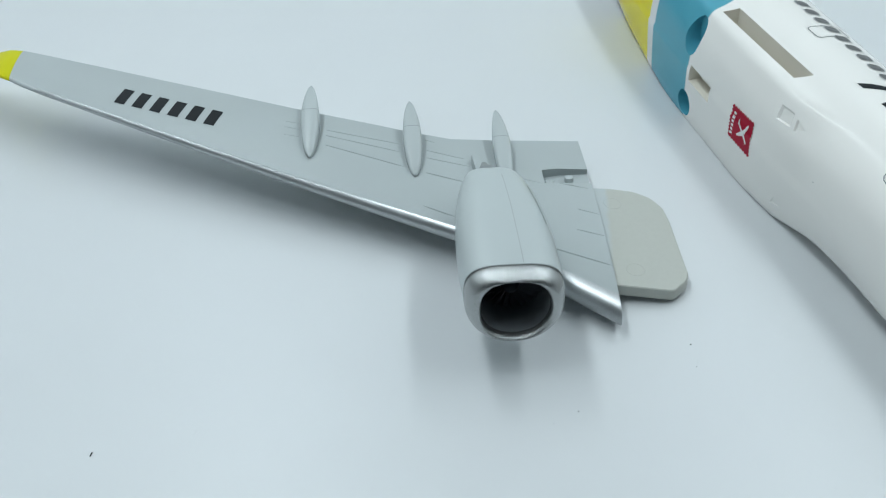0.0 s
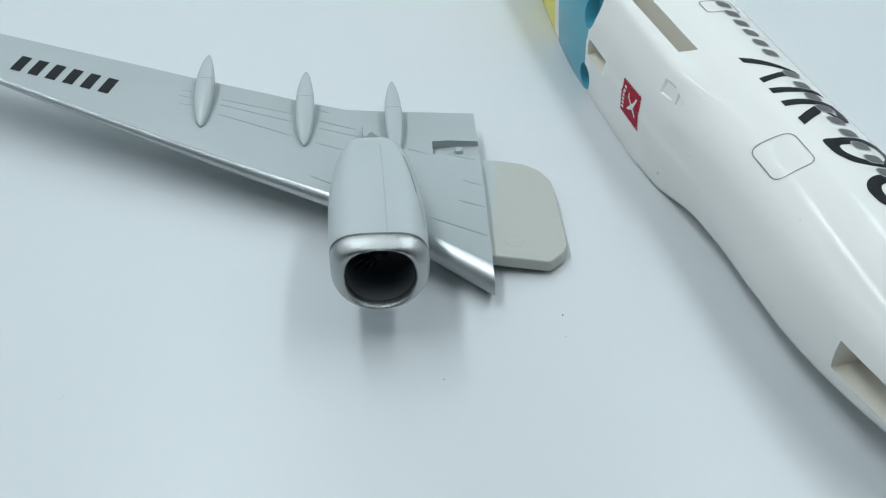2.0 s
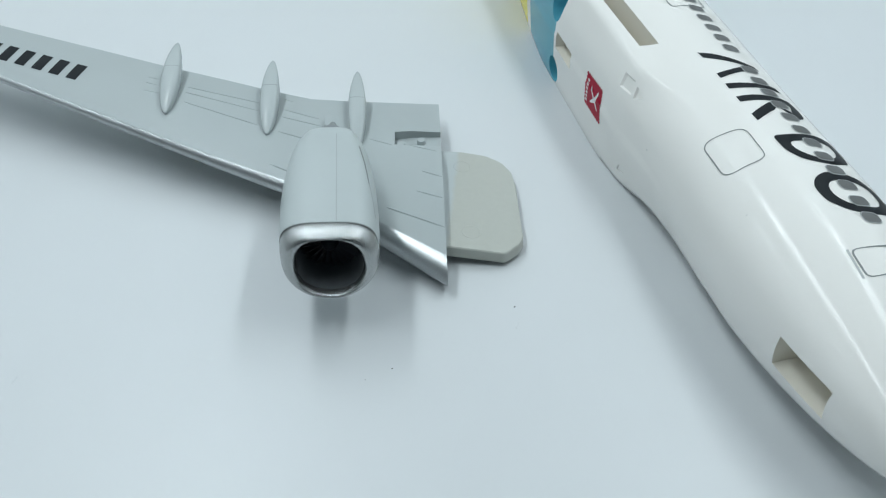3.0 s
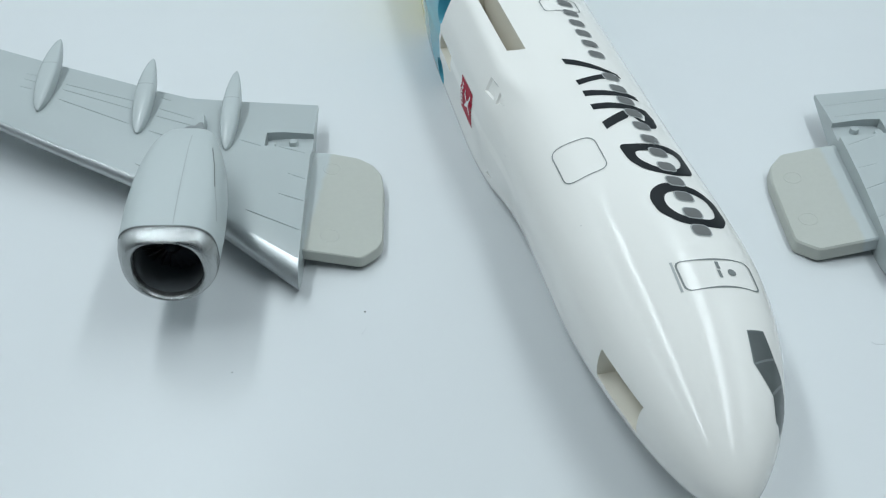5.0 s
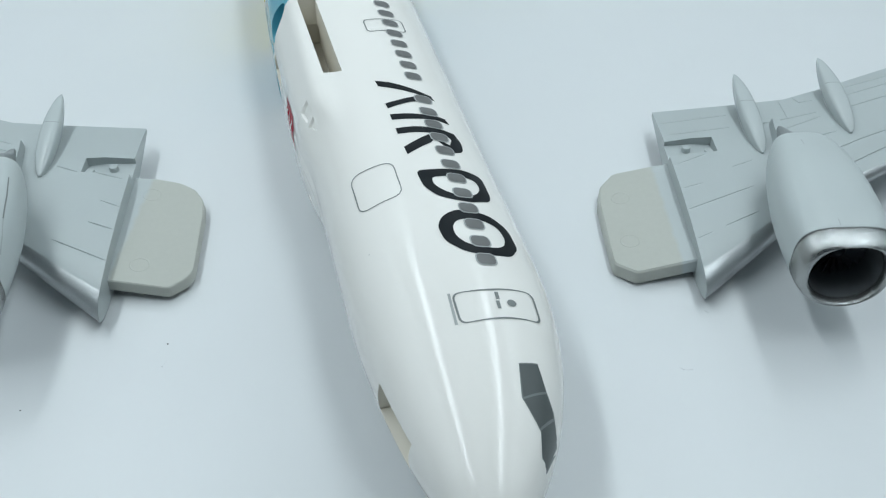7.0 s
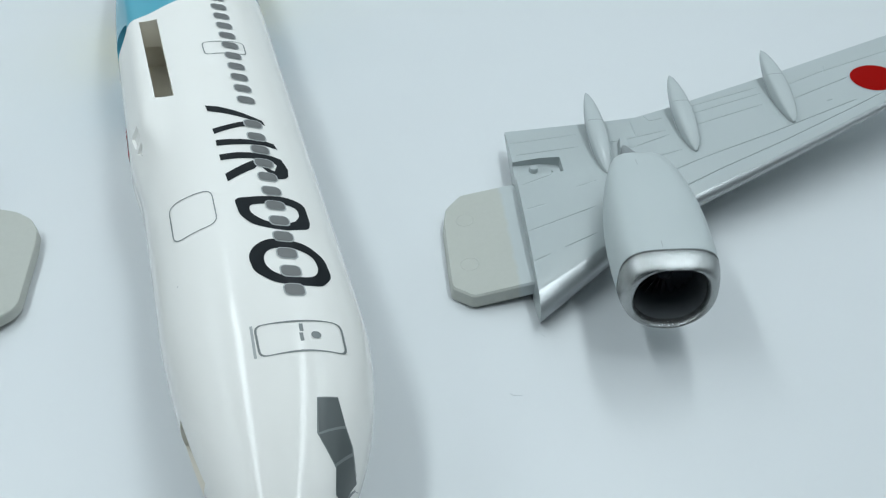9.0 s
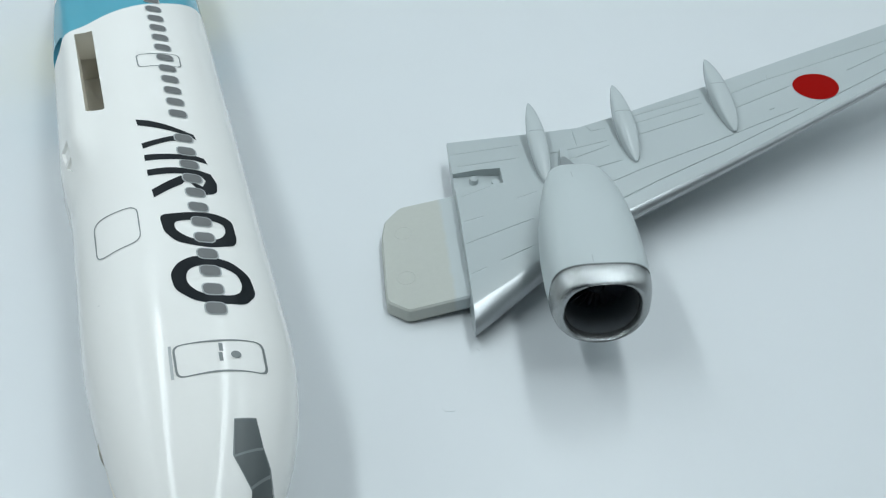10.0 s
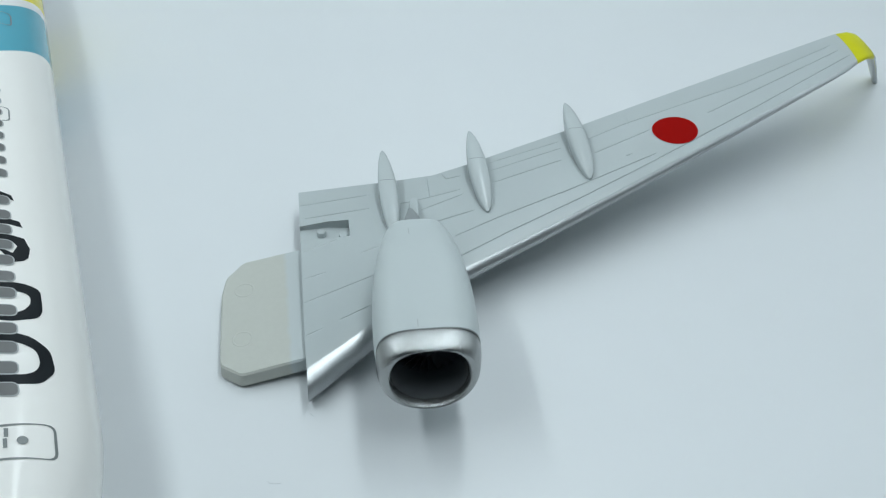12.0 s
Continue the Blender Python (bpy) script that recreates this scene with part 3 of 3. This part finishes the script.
def build_wing(w, right):
    name = "model_wing"
    if right:
        label = "grey model airliner wing with red disc, lying upside down"
    else:
        label = "grey model airliner wing with black bars, lying upside down"
    root = thing(name, (w.x0, 100 + w.dy, 0), label, "model wing", "loose model wings")
    P = w.place

    # engraved panel lines
    if right:
        root_lines = [[(0.1, 90.4), (2.2, 91.4)], [(4.0, 92.3), (8.4, 94.4)], [(0.1, 95.4), (9.0, 98.9)], [(0.3, 99.4), (2.9, 100.1)], [(7.3, 102.8), (10.1, 103.8)], [(0.3, 104.2), (4.6, 105.9)]]
    else:
        root_lines = [[(0.1, 90.4), (7.2, 93.9)], [(0.1, 95.5), (3.4, 96.8)], [(0.1, 99.6), (2.6, 100.7)], [(0.7, 105.1), (4.4, 106.3)], [(6.6, 106.2), (9.6, 107.4)]]
    if right:
        lines = root_lines + [
            [(0.1, 114.2), (9.4, 114.7)], [(0.7, 111.1), (9.1, 111.5)], [(13.1, 111.5), (21.1, 113.0)], [(15.5, 109.7), (21.3, 111.9)], [(16.0, 106.7), (22.2, 108.3)],
            [(19.0, 103.9), (24.8, 106.4), (34.8, 110.1), (47.8, 115.4)], [(19.0, 100.4), (26.0, 103.9), (36.3, 108.6), (46.7, 113.8), (64.9, 123.3), (81.7, 132.5)],
            [(25.4, 118.2), (35.7, 120.8)], [(25.7, 116.3), (35.7, 119.1)], [(25.1, 113.3), (35.1, 116.3)], [(39.7, 120.3), (45.1, 122.6), (64.1, 128.6), (80.0, 135.6)],
            [(39.4, 116.7), (48.6, 120.6)], [(57.0, 122.6), (80.6, 134.0)], [(17.1, 117.0), (16.9, 112.3)], [(19.1, 117.6), (19.6, 116.0), (21.6, 116.2)], [(45.6, 122.4), (46.2, 124.0)], [(12.7, 108.4), (13.05, 111.7), (14.4, 111.8)], [(43.7, 115.5), (44.6, 115.8)]]
    else:
        lines = root_lines + [
            [(24.7, 115.1), (35.3, 118.3)], [(24.9, 113.1), (35.4, 116.9)], [(24.5, 109.6), (35.3, 114.5)], [(16.4, 111.8), (21.5, 113.8)], [(15.7, 109.9), (21.6, 111.9)],
            [(16.8, 106.4), (21.8, 108.4)], [(20.3, 116.1), (21.7, 116.8)], [(18.5, 99.8), (22.4, 101.9)], [(39.2, 119.9), (41.2, 120.4)], [(39.1, 118.2), (41.2, 119.0)], [(39.0, 116.4), (41.2, 117.0)]]

    # main panel, with the wheel bay cut into its root
    verts, faces = loft([w.ring(x) for x in [0, 1.5, 3, 4.5, 6, 7.5, 9, 10.5, 12, 14, 16, 18, 20, 22, 24, 27, 30, 35, 40, 45, 50, 55, 60, 65, 70, 75, 80, 82.3]])
    back_wall = [(-2, 109.35), (3.6, 109.85), (6.2, 109.6)] if right else [(-2, 109.7), (3.9, 109.75), (6.2, 109.35)]
    cut = loft([[P(x, y, z) for x, y in [(6.2, 106.3), (-2, 106.3)] + back_wall] for z in (3.85, 12)])
    verts, faces = carve(verts, faces, [cut] + [groove(line, 0.24, (0.09 if line in root_lines else 0.115) if right else 0.135, w.on) for line in lines])
    part("wing_panel", verts, faces, WING_GREY, root, sharp=22)
    verts, faces = loft([w.ring(x) for x in (82.32, 83.4, 84.5, 85.5, 86.5, 87.5, 88.5, 90, 91.5, 93.2, 95)])
    tip = part("winglet", verts, faces, YELLOW, root, "yellow turned-up wingtip")

    # silver leading edge
    rows = []
    for x in [0.03, 3, 6, 9, 12, 15, 18, 21, 24, 30, 36, 42, 48, 54, 60, 66, 72, 78, 82.2]:
        _, le, te, *_ = w.station(x)
        reach = (2.7 - 1.75 * min(x / 18, 1) - 0.45 * min(max(x - 18, 0) / 25, 1)) / (te - le)
        cs = [reach * (1 - i / 9) ** 1.6 for i in range(10)]
        # the lower half stands out a little at the mould's parting line
        rows.append([w.surface(x, c, True, 0.035) for c in cs] + [w.surface(x, c, False, -0.035 - (0.0 if c < 0.002 else 0.05)) for c in reversed(cs)])
    part("leading_edge", *loft(rows, False, False, False), EDGE_SILVER, root, "silver painted leading edge", 60)
    if right:
        rows = [[w.surface(x, c, True, 0.05) for c in (0.04, 0.03, 0.022, 0.015)] for x in (33.15, 33.25)]
        part("joint_line", *loft(rows, False, False, False), LINE_GREY, root, "grey joint across the leading edge", 60)
    rows = []
    for x in (87.6, 88.5, 90, 91.5, 93.2, 94.98):
        cs = [0.5 * (1 - i / 9) ** 1.6 for i in range(10)]
        rows.append([w.surface(x, c, True, 0.035) for c in cs] + [w.surface(x, c, False, -0.035) for c in reversed(cs)])
    part("winglet_edge", *loft(rows, False, False, False), EDGE_SILVER, tip, "silver painted winglet edge", 60)

    # flap track fairings
    for x, y0, y1, hw in ((11.2, 104.8, 120.8, 1.2), (23.3, 107.4, 122.9, 1.25), (37.4, 111.4, 126.8, 1.25)):
        zs = w.height(x, y0 + 1.5)
        ends = P(x + (0.45 if right else -0.1), y0 + 0.05, zs + 0.15), P(x + (0.3 if right else 0.2), y1 - 0.05, zs + 1.8)
        fairing = part("flap_fairing", *spindle(ends, hw, 1.1), POD_GREY, root)
        foot = P(x + (0.35 if right else -0.1), y0 + 0.1, zs - 0.3), P(x + 0.15, y1 - 2.8, zs + 0.7)
        part("fairing_foot", *spindle(foot, hw * 0.8, 0.7), WING_GREY, fairing)
        # the split round the pod
        t = 0.57
        mid_at = [a + (b - a) * t for a, b in zip(*ends)]
        r = math.sin(math.pi * t ** 0.92) ** 0.64 + 0.015
        rows = [[(mid_at[0] + hw * r * math.copysign(abs(math.cos(a)) ** 0.7, math.cos(a)), mid_at[1] + d, mid_at[2] + 1.1 * r * math.sin(a) ** 0.36) for a in (math.pi * (0.2 + 0.6 * k / 14) for k in range(15))] for d in (-0.05, 0.05)]
        part("split_line", *loft(rows, False, False, False), NOZZLE, fairing)

    # root tab that plugs into the fuselage
    def tab_top(x):
        return 2.85 + 0.095 * w.sign * x
    if right:
        corners = [(0.6, 107.2), (-2.3, 106.8), (-7.3, 106.0), (-9.35, 103.5), (-9.85, 100.6), (-9.8, 91.7), (-9.7, 89.0), (-7.3, 87.15), (-0.6, 88.3), (0.6, 88.5)]
    else:
        corners = [(0.6, 108.05), (-2.8, 108.05), (-6.0, 107.5), (-8.05, 106.25), (-9.3, 104.2), (-9.62, 101.4), (-9.7, 91.2), (-9.1, 89.9), (-7.2, 88.1), (-0.9, 88.85), (0.6, 88.95)]
    tab = part("root_tab", *plate_mesh([P(x, y, 0)[:2] for x, y in smooth_loop(corners, 0.5, 4)], tab_top, 1.85 if right else 1.5, 0.22 if right else 0.14), TAB_RIGHT if right else TAB_LEFT, root, "bare greenish grey plastic plug with grey overspray", 25)
    for x, y in (((-7.1, 100.9), (-7.25, 92.75)) if right else ((-3.25, 91.8), (-2.7, 104.8))):
        cx, cy, _ = P(x, y, 0)
        rows = [[(cx + r * math.cos(a), cy + r * math.sin(a), tab_top(cx + r * math.cos(a)) + h) for a in (2 * math.pi * i / 32 for i in range(32))] for r, h in ((1.22, 0.0), (1.15, 0.045), (1.06, 0.045), (0.99, 0.0))]
        part("pin_mark", *loft(rows, False, False), TAB_RIGHT if right else TAB_LEFT, tab)

    # pegs in the wheel bay
    for x, y, top in ((2.65, 108.4, 4.5), (5.4, 107.25, 4.8)):
        peg_x, peg_y, _ = P(x, y, 0)
        part("peg", *loft([[(peg_x + r * math.cos(a), peg_y + r * math.sin(a), z) for a in (2 * math.pi * i / 20 for i in range(20))] for r, z in ((0.62, 3.5), (0.58, top - 0.1), (0.5, top))]), WING_GREY, root)

    # engine
    mid_x = 12.7 if right else 13.05
    def ring(y, zc, hw, up, down, n=64, lean=0.0, skew=-0.05 if right else 0.06, flat=3.5):
        cx = mid_x + 0.04 * (y - 79)
        out = []
        for i in range(n):
            a = 2 * math.pi * i / n
            c, s = math.cos(a), math.sin(a)
            p = flat if s > 0 else 2.1
            k = math.copysign(abs(s) ** (2 / p), s)
            dz = k * (up if s > 0 else down)
            out.append(P(cx + skew * max(-dz, 0) + math.copysign(abs(c) ** (2 / p), c) * hw, y + lean * dz, zc + dz))
        return out
    back = 0.45 if right else 0.0                            # the lip of this engine is a little longer

    def shift(y):
        return y + back * min(max((y - 78.4) / 1.5, 0), 1)
    cowl = [ring(shift(row[0]) if row[0] < 82 else row[0], *row[1:]) for row in COWL]
    engine = part("engine_cowl", *loft(cowl, False), COWL_GREY, root, "pale grey engine cowl with flattened underside")
    wide, deep = (1.035, 1.05) if right else (0.975, 1.03)      # the opening
    lip = [ring(shift(row[0]), row[1], *(v * (1 + (k - 1) * min(max((i - 4) / 6, 0), 1)) for v, k in zip(row[2:], (wide, deep, deep))), lean=0.08 * min((81 - row[0]) / 2.5, 1), skew=-0.05 + 0.1 * i / 12 if right else 0.06, flat=3.5 - (1.35 if right else 1.25) * i / 12) for i, row in enumerate((
        (80.6, 10.08, 5.3, 4.3, 4.45), (80.3, 10.08, 5.42, 4.42, 4.52), (79.9, 10.05, 5.5, 4.52, 4.6), (79.4, 10.03, 5.48, 4.53, 4.6), (78.9, 10.0, 5.36, 4.48, 4.5), (78.45, 9.95, 5.16, 4.36, 4.36),
        (78.1, 9.95, 4.92, 4.2, 4.2), (77.9, 9.9, 4.68, 4.06, 4.05), (77.8, 9.9, 4.42, 3.95, 3.9), (77.85, 9.9, 4.2, 3.88, 3.76), (78.05, 9.9, 4.02, 3.84, 3.65), (78.4, 9.9, 3.9, 3.82, 3.58), (78.8, 9.9, 3.85, 3.8, 3.55)))]
    rows = [ring(shift(y), 10.08, h, t, b, lean=0.02) for y, h, t, b in ((80.1, 5.42, 4.44, 4.52), (80.12, 5.5, 4.51, 4.6), (80.26, 5.5, 4.52, 4.6), (80.28, 5.42, 4.44, 4.52))]
    part("lip_seam", *loft(rows, False, False), OUTLINE, engine)
    # moulding line along the cowl
    def on_cowl(x, y):
        for a, b in zip(COWL, COWL[1:]):
            if a[0] <= y <= b[0]:
                t = (y - a[0]) / (b[0] - a[0])
                zc, hw, up = (a[i] + (b[i] - a[i]) * t for i in (1, 2, 3))
                return P(mid_x + 0.04 * (y - 79) + x, y, zc + up * max(1 - abs(x / hw) ** 3.5, 0) ** (1 / 3.5) + 0.03)
    for line in ([[(-1.1, 81.0), (-1.1, 82.0)], [(-1.0, 96.0), (-1.0, 97.3)]] if right else [[(-1.1, 80.5), (-1.1, 90.0), (-1.0, 97.3)], [(-5.3, 82.8), (-5.1, 85.2), (-4.75, 87.7)]]):
        part("moulding_line", *stroke(line, 0.09, on_cowl, 14), LINE_GREY, engine)
    if not right:
        part("cowl_slit", *stroke([(-4.75, 87.6), (-4.3, 91.5), (-3.7, 94.9)], 0.13, on_cowl, 12), OUTLINE, engine)
    part("intake_lip", *loft(lip, False, False), SILVER, engine, "silver intake lip", 60)
    duct = [ring(y, 9.9, h * wide, t * deep, b * deep, lean=k, skew=0.05, flat=2.15 if right else 2.25) for y, h, t, b, k in ((78.8, 3.85, 3.8, 3.55, 0.07), (80.0, 3.87, 3.78, 3.58, 0.04), (81.2, 3.9, 3.75, 3.62, 0.0), (85.0, 3.85, 3.75, 3.65, 0.0))]
    part("intake_duct", *loft(duct, False, True), DUCT, engine, "dark grey intake duct")
    fan_x, fan_y, fan_z = P(mid_x + 0.04 * 5, 82.6, 9.9)
    hub = [[(fan_x + r * math.cos(a), fan_y + y, fan_z + r * math.sin(a)) for a in (2 * math.pi * i / 24 for i in range(24))] for y, r in ((0.1, 1.1), (-0.5, 1.0), (-1.0, 0.65), (-1.3, 0.12))]
    part("fan_hub", *loft(hub), BLACK, engine, "black fan hub")
    for i in range(22):
        a = 2 * math.pi * i / 22
        ca, sa = math.cos(a), math.sin(a)
        blade = []
        for r, tw in ((0.9, 0.16), (2.2, 0.26), (3.65, 0.36)):
            for d, y in ((-tw, -0.35), (tw, 0.25), (tw, 0.33), (-tw, -0.27)):
                blade.append((fan_x + r * ca - d * sa, fan_y + y, fan_z + r * sa + d * ca))
        part("fan_blade", *loft([blade[0:4], blade[4:8], blade[8:12]]), FAN, engine)
    high = 0.0 if right else 0.8                            # this one stands up behind the cowl
    nozzle = [ring(96.6, 9.7, 1.8, 1.6 + high, 2.2), ring(101.0, 9.6, 1.5 + 0.8 * high, 1.55 + high, 1.9), ring(102.4, 9.4, 1.3, 1.3 + high, 1.6), ring(105.0, 8.7, 0.8, 0.85, 1.2), ring(106.8, 8.4, 0.35, 0.4, 0.6), ring(107.3, 8.35, 0.1, 0.12, 0.3)]
    # shade behind the cowl is put into the nozzle's colour
    part("exhaust_nozzle", *loft(nozzle), NOZZLE, engine, "darker grey exhaust nozzle")
    pyl = []
    for y, z0, z1, h in ((92, 3.5, 8.0, 0.3), (95, 3.6, 9.0, 0.9), (100, 3.8, 9.0, 1.0), (104, 4.0, 8.0, 1.0), (107, 4.2, 7.5, 0.95), (109, 4.3, 7.3, 0.85), (110.9, 4.4, 7.15, 0.7), (111.5, 4.4, 6.4, 0.6), (111.8, 4.4, 5.2, 0.4)):
        cx = mid_x + 0.04 * (y - 79) + 0.8 * max(0, (y - 101) / 11)
        pyl.append([P(cx - h, y, z0), P(cx + h, y, z0), P(cx + h * 0.62, y, z1), P(cx - h * 0.62, y, z1)])
    part("pylon", *loft(pyl), WING_GREY, engine)

    if right:
        part("red_disc", *filled([(51.6 + 3.1 * math.cos(a), 119.75 + 3.0 * math.sin(a)) for a in (2 * math.pi * i / 56 for i in range(56))], w.on, 4), RED, root, "plain red disc")
    else:
        # six plain dark bars for the registration
        for i in range(6):
            x0 = 51.0 + 2.66 * i
            y0 = 118.85 + 1.03 * i
            part("registration_bar", *filled(dense([(x0, y0), (x0 + 1.55, y0 + 0.6), (x0 + 0.55, y0 + 4.05), (x0 - 1.0, y0 + 3.45)], 0.6), w.on, 3), BLACK, root)
    return root


build_fuselage()
build_wing(Wing(-1, 19.6, 0.0, 3.75, 0.080, 0.02, 0.988), False)
build_wing(Wing(1, 89.6, 1.9, 3.6, 0.105, 0.013), True)


# ---------------------------------------------------------------- dust on the table
def speck(x, y, r):
    rng = random.Random(int(x * 10 + y))
    base = [(r * (0.7 + 0.5 * rng.random()) * math.cos(a), r * (0.7 + 0.5 * rng.random()) * math.sin(a)) for a in (2 * math.pi * i / 7 for i in range(7))]
    rings = [[(px * f, py * f, z) for px, py in base] for f, z in ((0.9, 0.0), (1.0, r * 0.4), (0.5, r * 0.9))]
    ob = part("dust_speck", *loft(rings), BLACK, None)
    ob.location = (x * K, y * K, 0.00002)
    tagged(ob, "tiny dark dust speck lying on the white table", "dust", "dust on the table")


def fibre(x, y, points, r=0.026, material=FIBRE, colour="grey"):
    rings = []
    for i, (px, py) in enumerate(points):
        ax, ay = points[max(i - 1, 0)]
        bx, by = points[min(i + 1, len(points) - 1)]
        d = math.hypot(bx - ax, by - ay) or 1
        nx, ny = -(by - ay) / d, (bx - ax) / d
        rings.append([(px + nx * r * math.cos(a), py + ny * r * math.cos(a), r + r * math.sin(a)) for a in (2 * math.pi * k / 6 for k in range(6))])
    ob = part("fibre", *loft(rings), material, None)
    ob.location = (x * K, y * K, 0.00002)
    tagged(ob, f"short thin {colour} fibre lying on the white table", "fibre", "dust on the table")


for x, y, r in ((28.05, 81.2, 0.1), (28.0, 77.8, 0.055), (13.9, 72.1, 0.085), (11.0, 70.6, 0.05)):
    speck(x, y, r)
fibre(85.5, 76.1, [(0, 0), (0.35, -0.35), (0.8, -0.42), (1.4, -0.35)])
fibre(28.38, 78.8, [(0, 0), (-0.1, -0.35), (-0.27, -0.7)], 0.022)
fibre(90.1, 84.7, [(0, 0), (0.2, -0.25), (0.45, -0.45)])
fibre(-28.0, 71.2, [(0, 0), (0.15, 0.4), (0.4, 0.9)])
fibre(-38.6, 69.15, [(0, 0), (0.05, 0.25), (0.1, 0.5)], 0.07, BLACK, "dark")
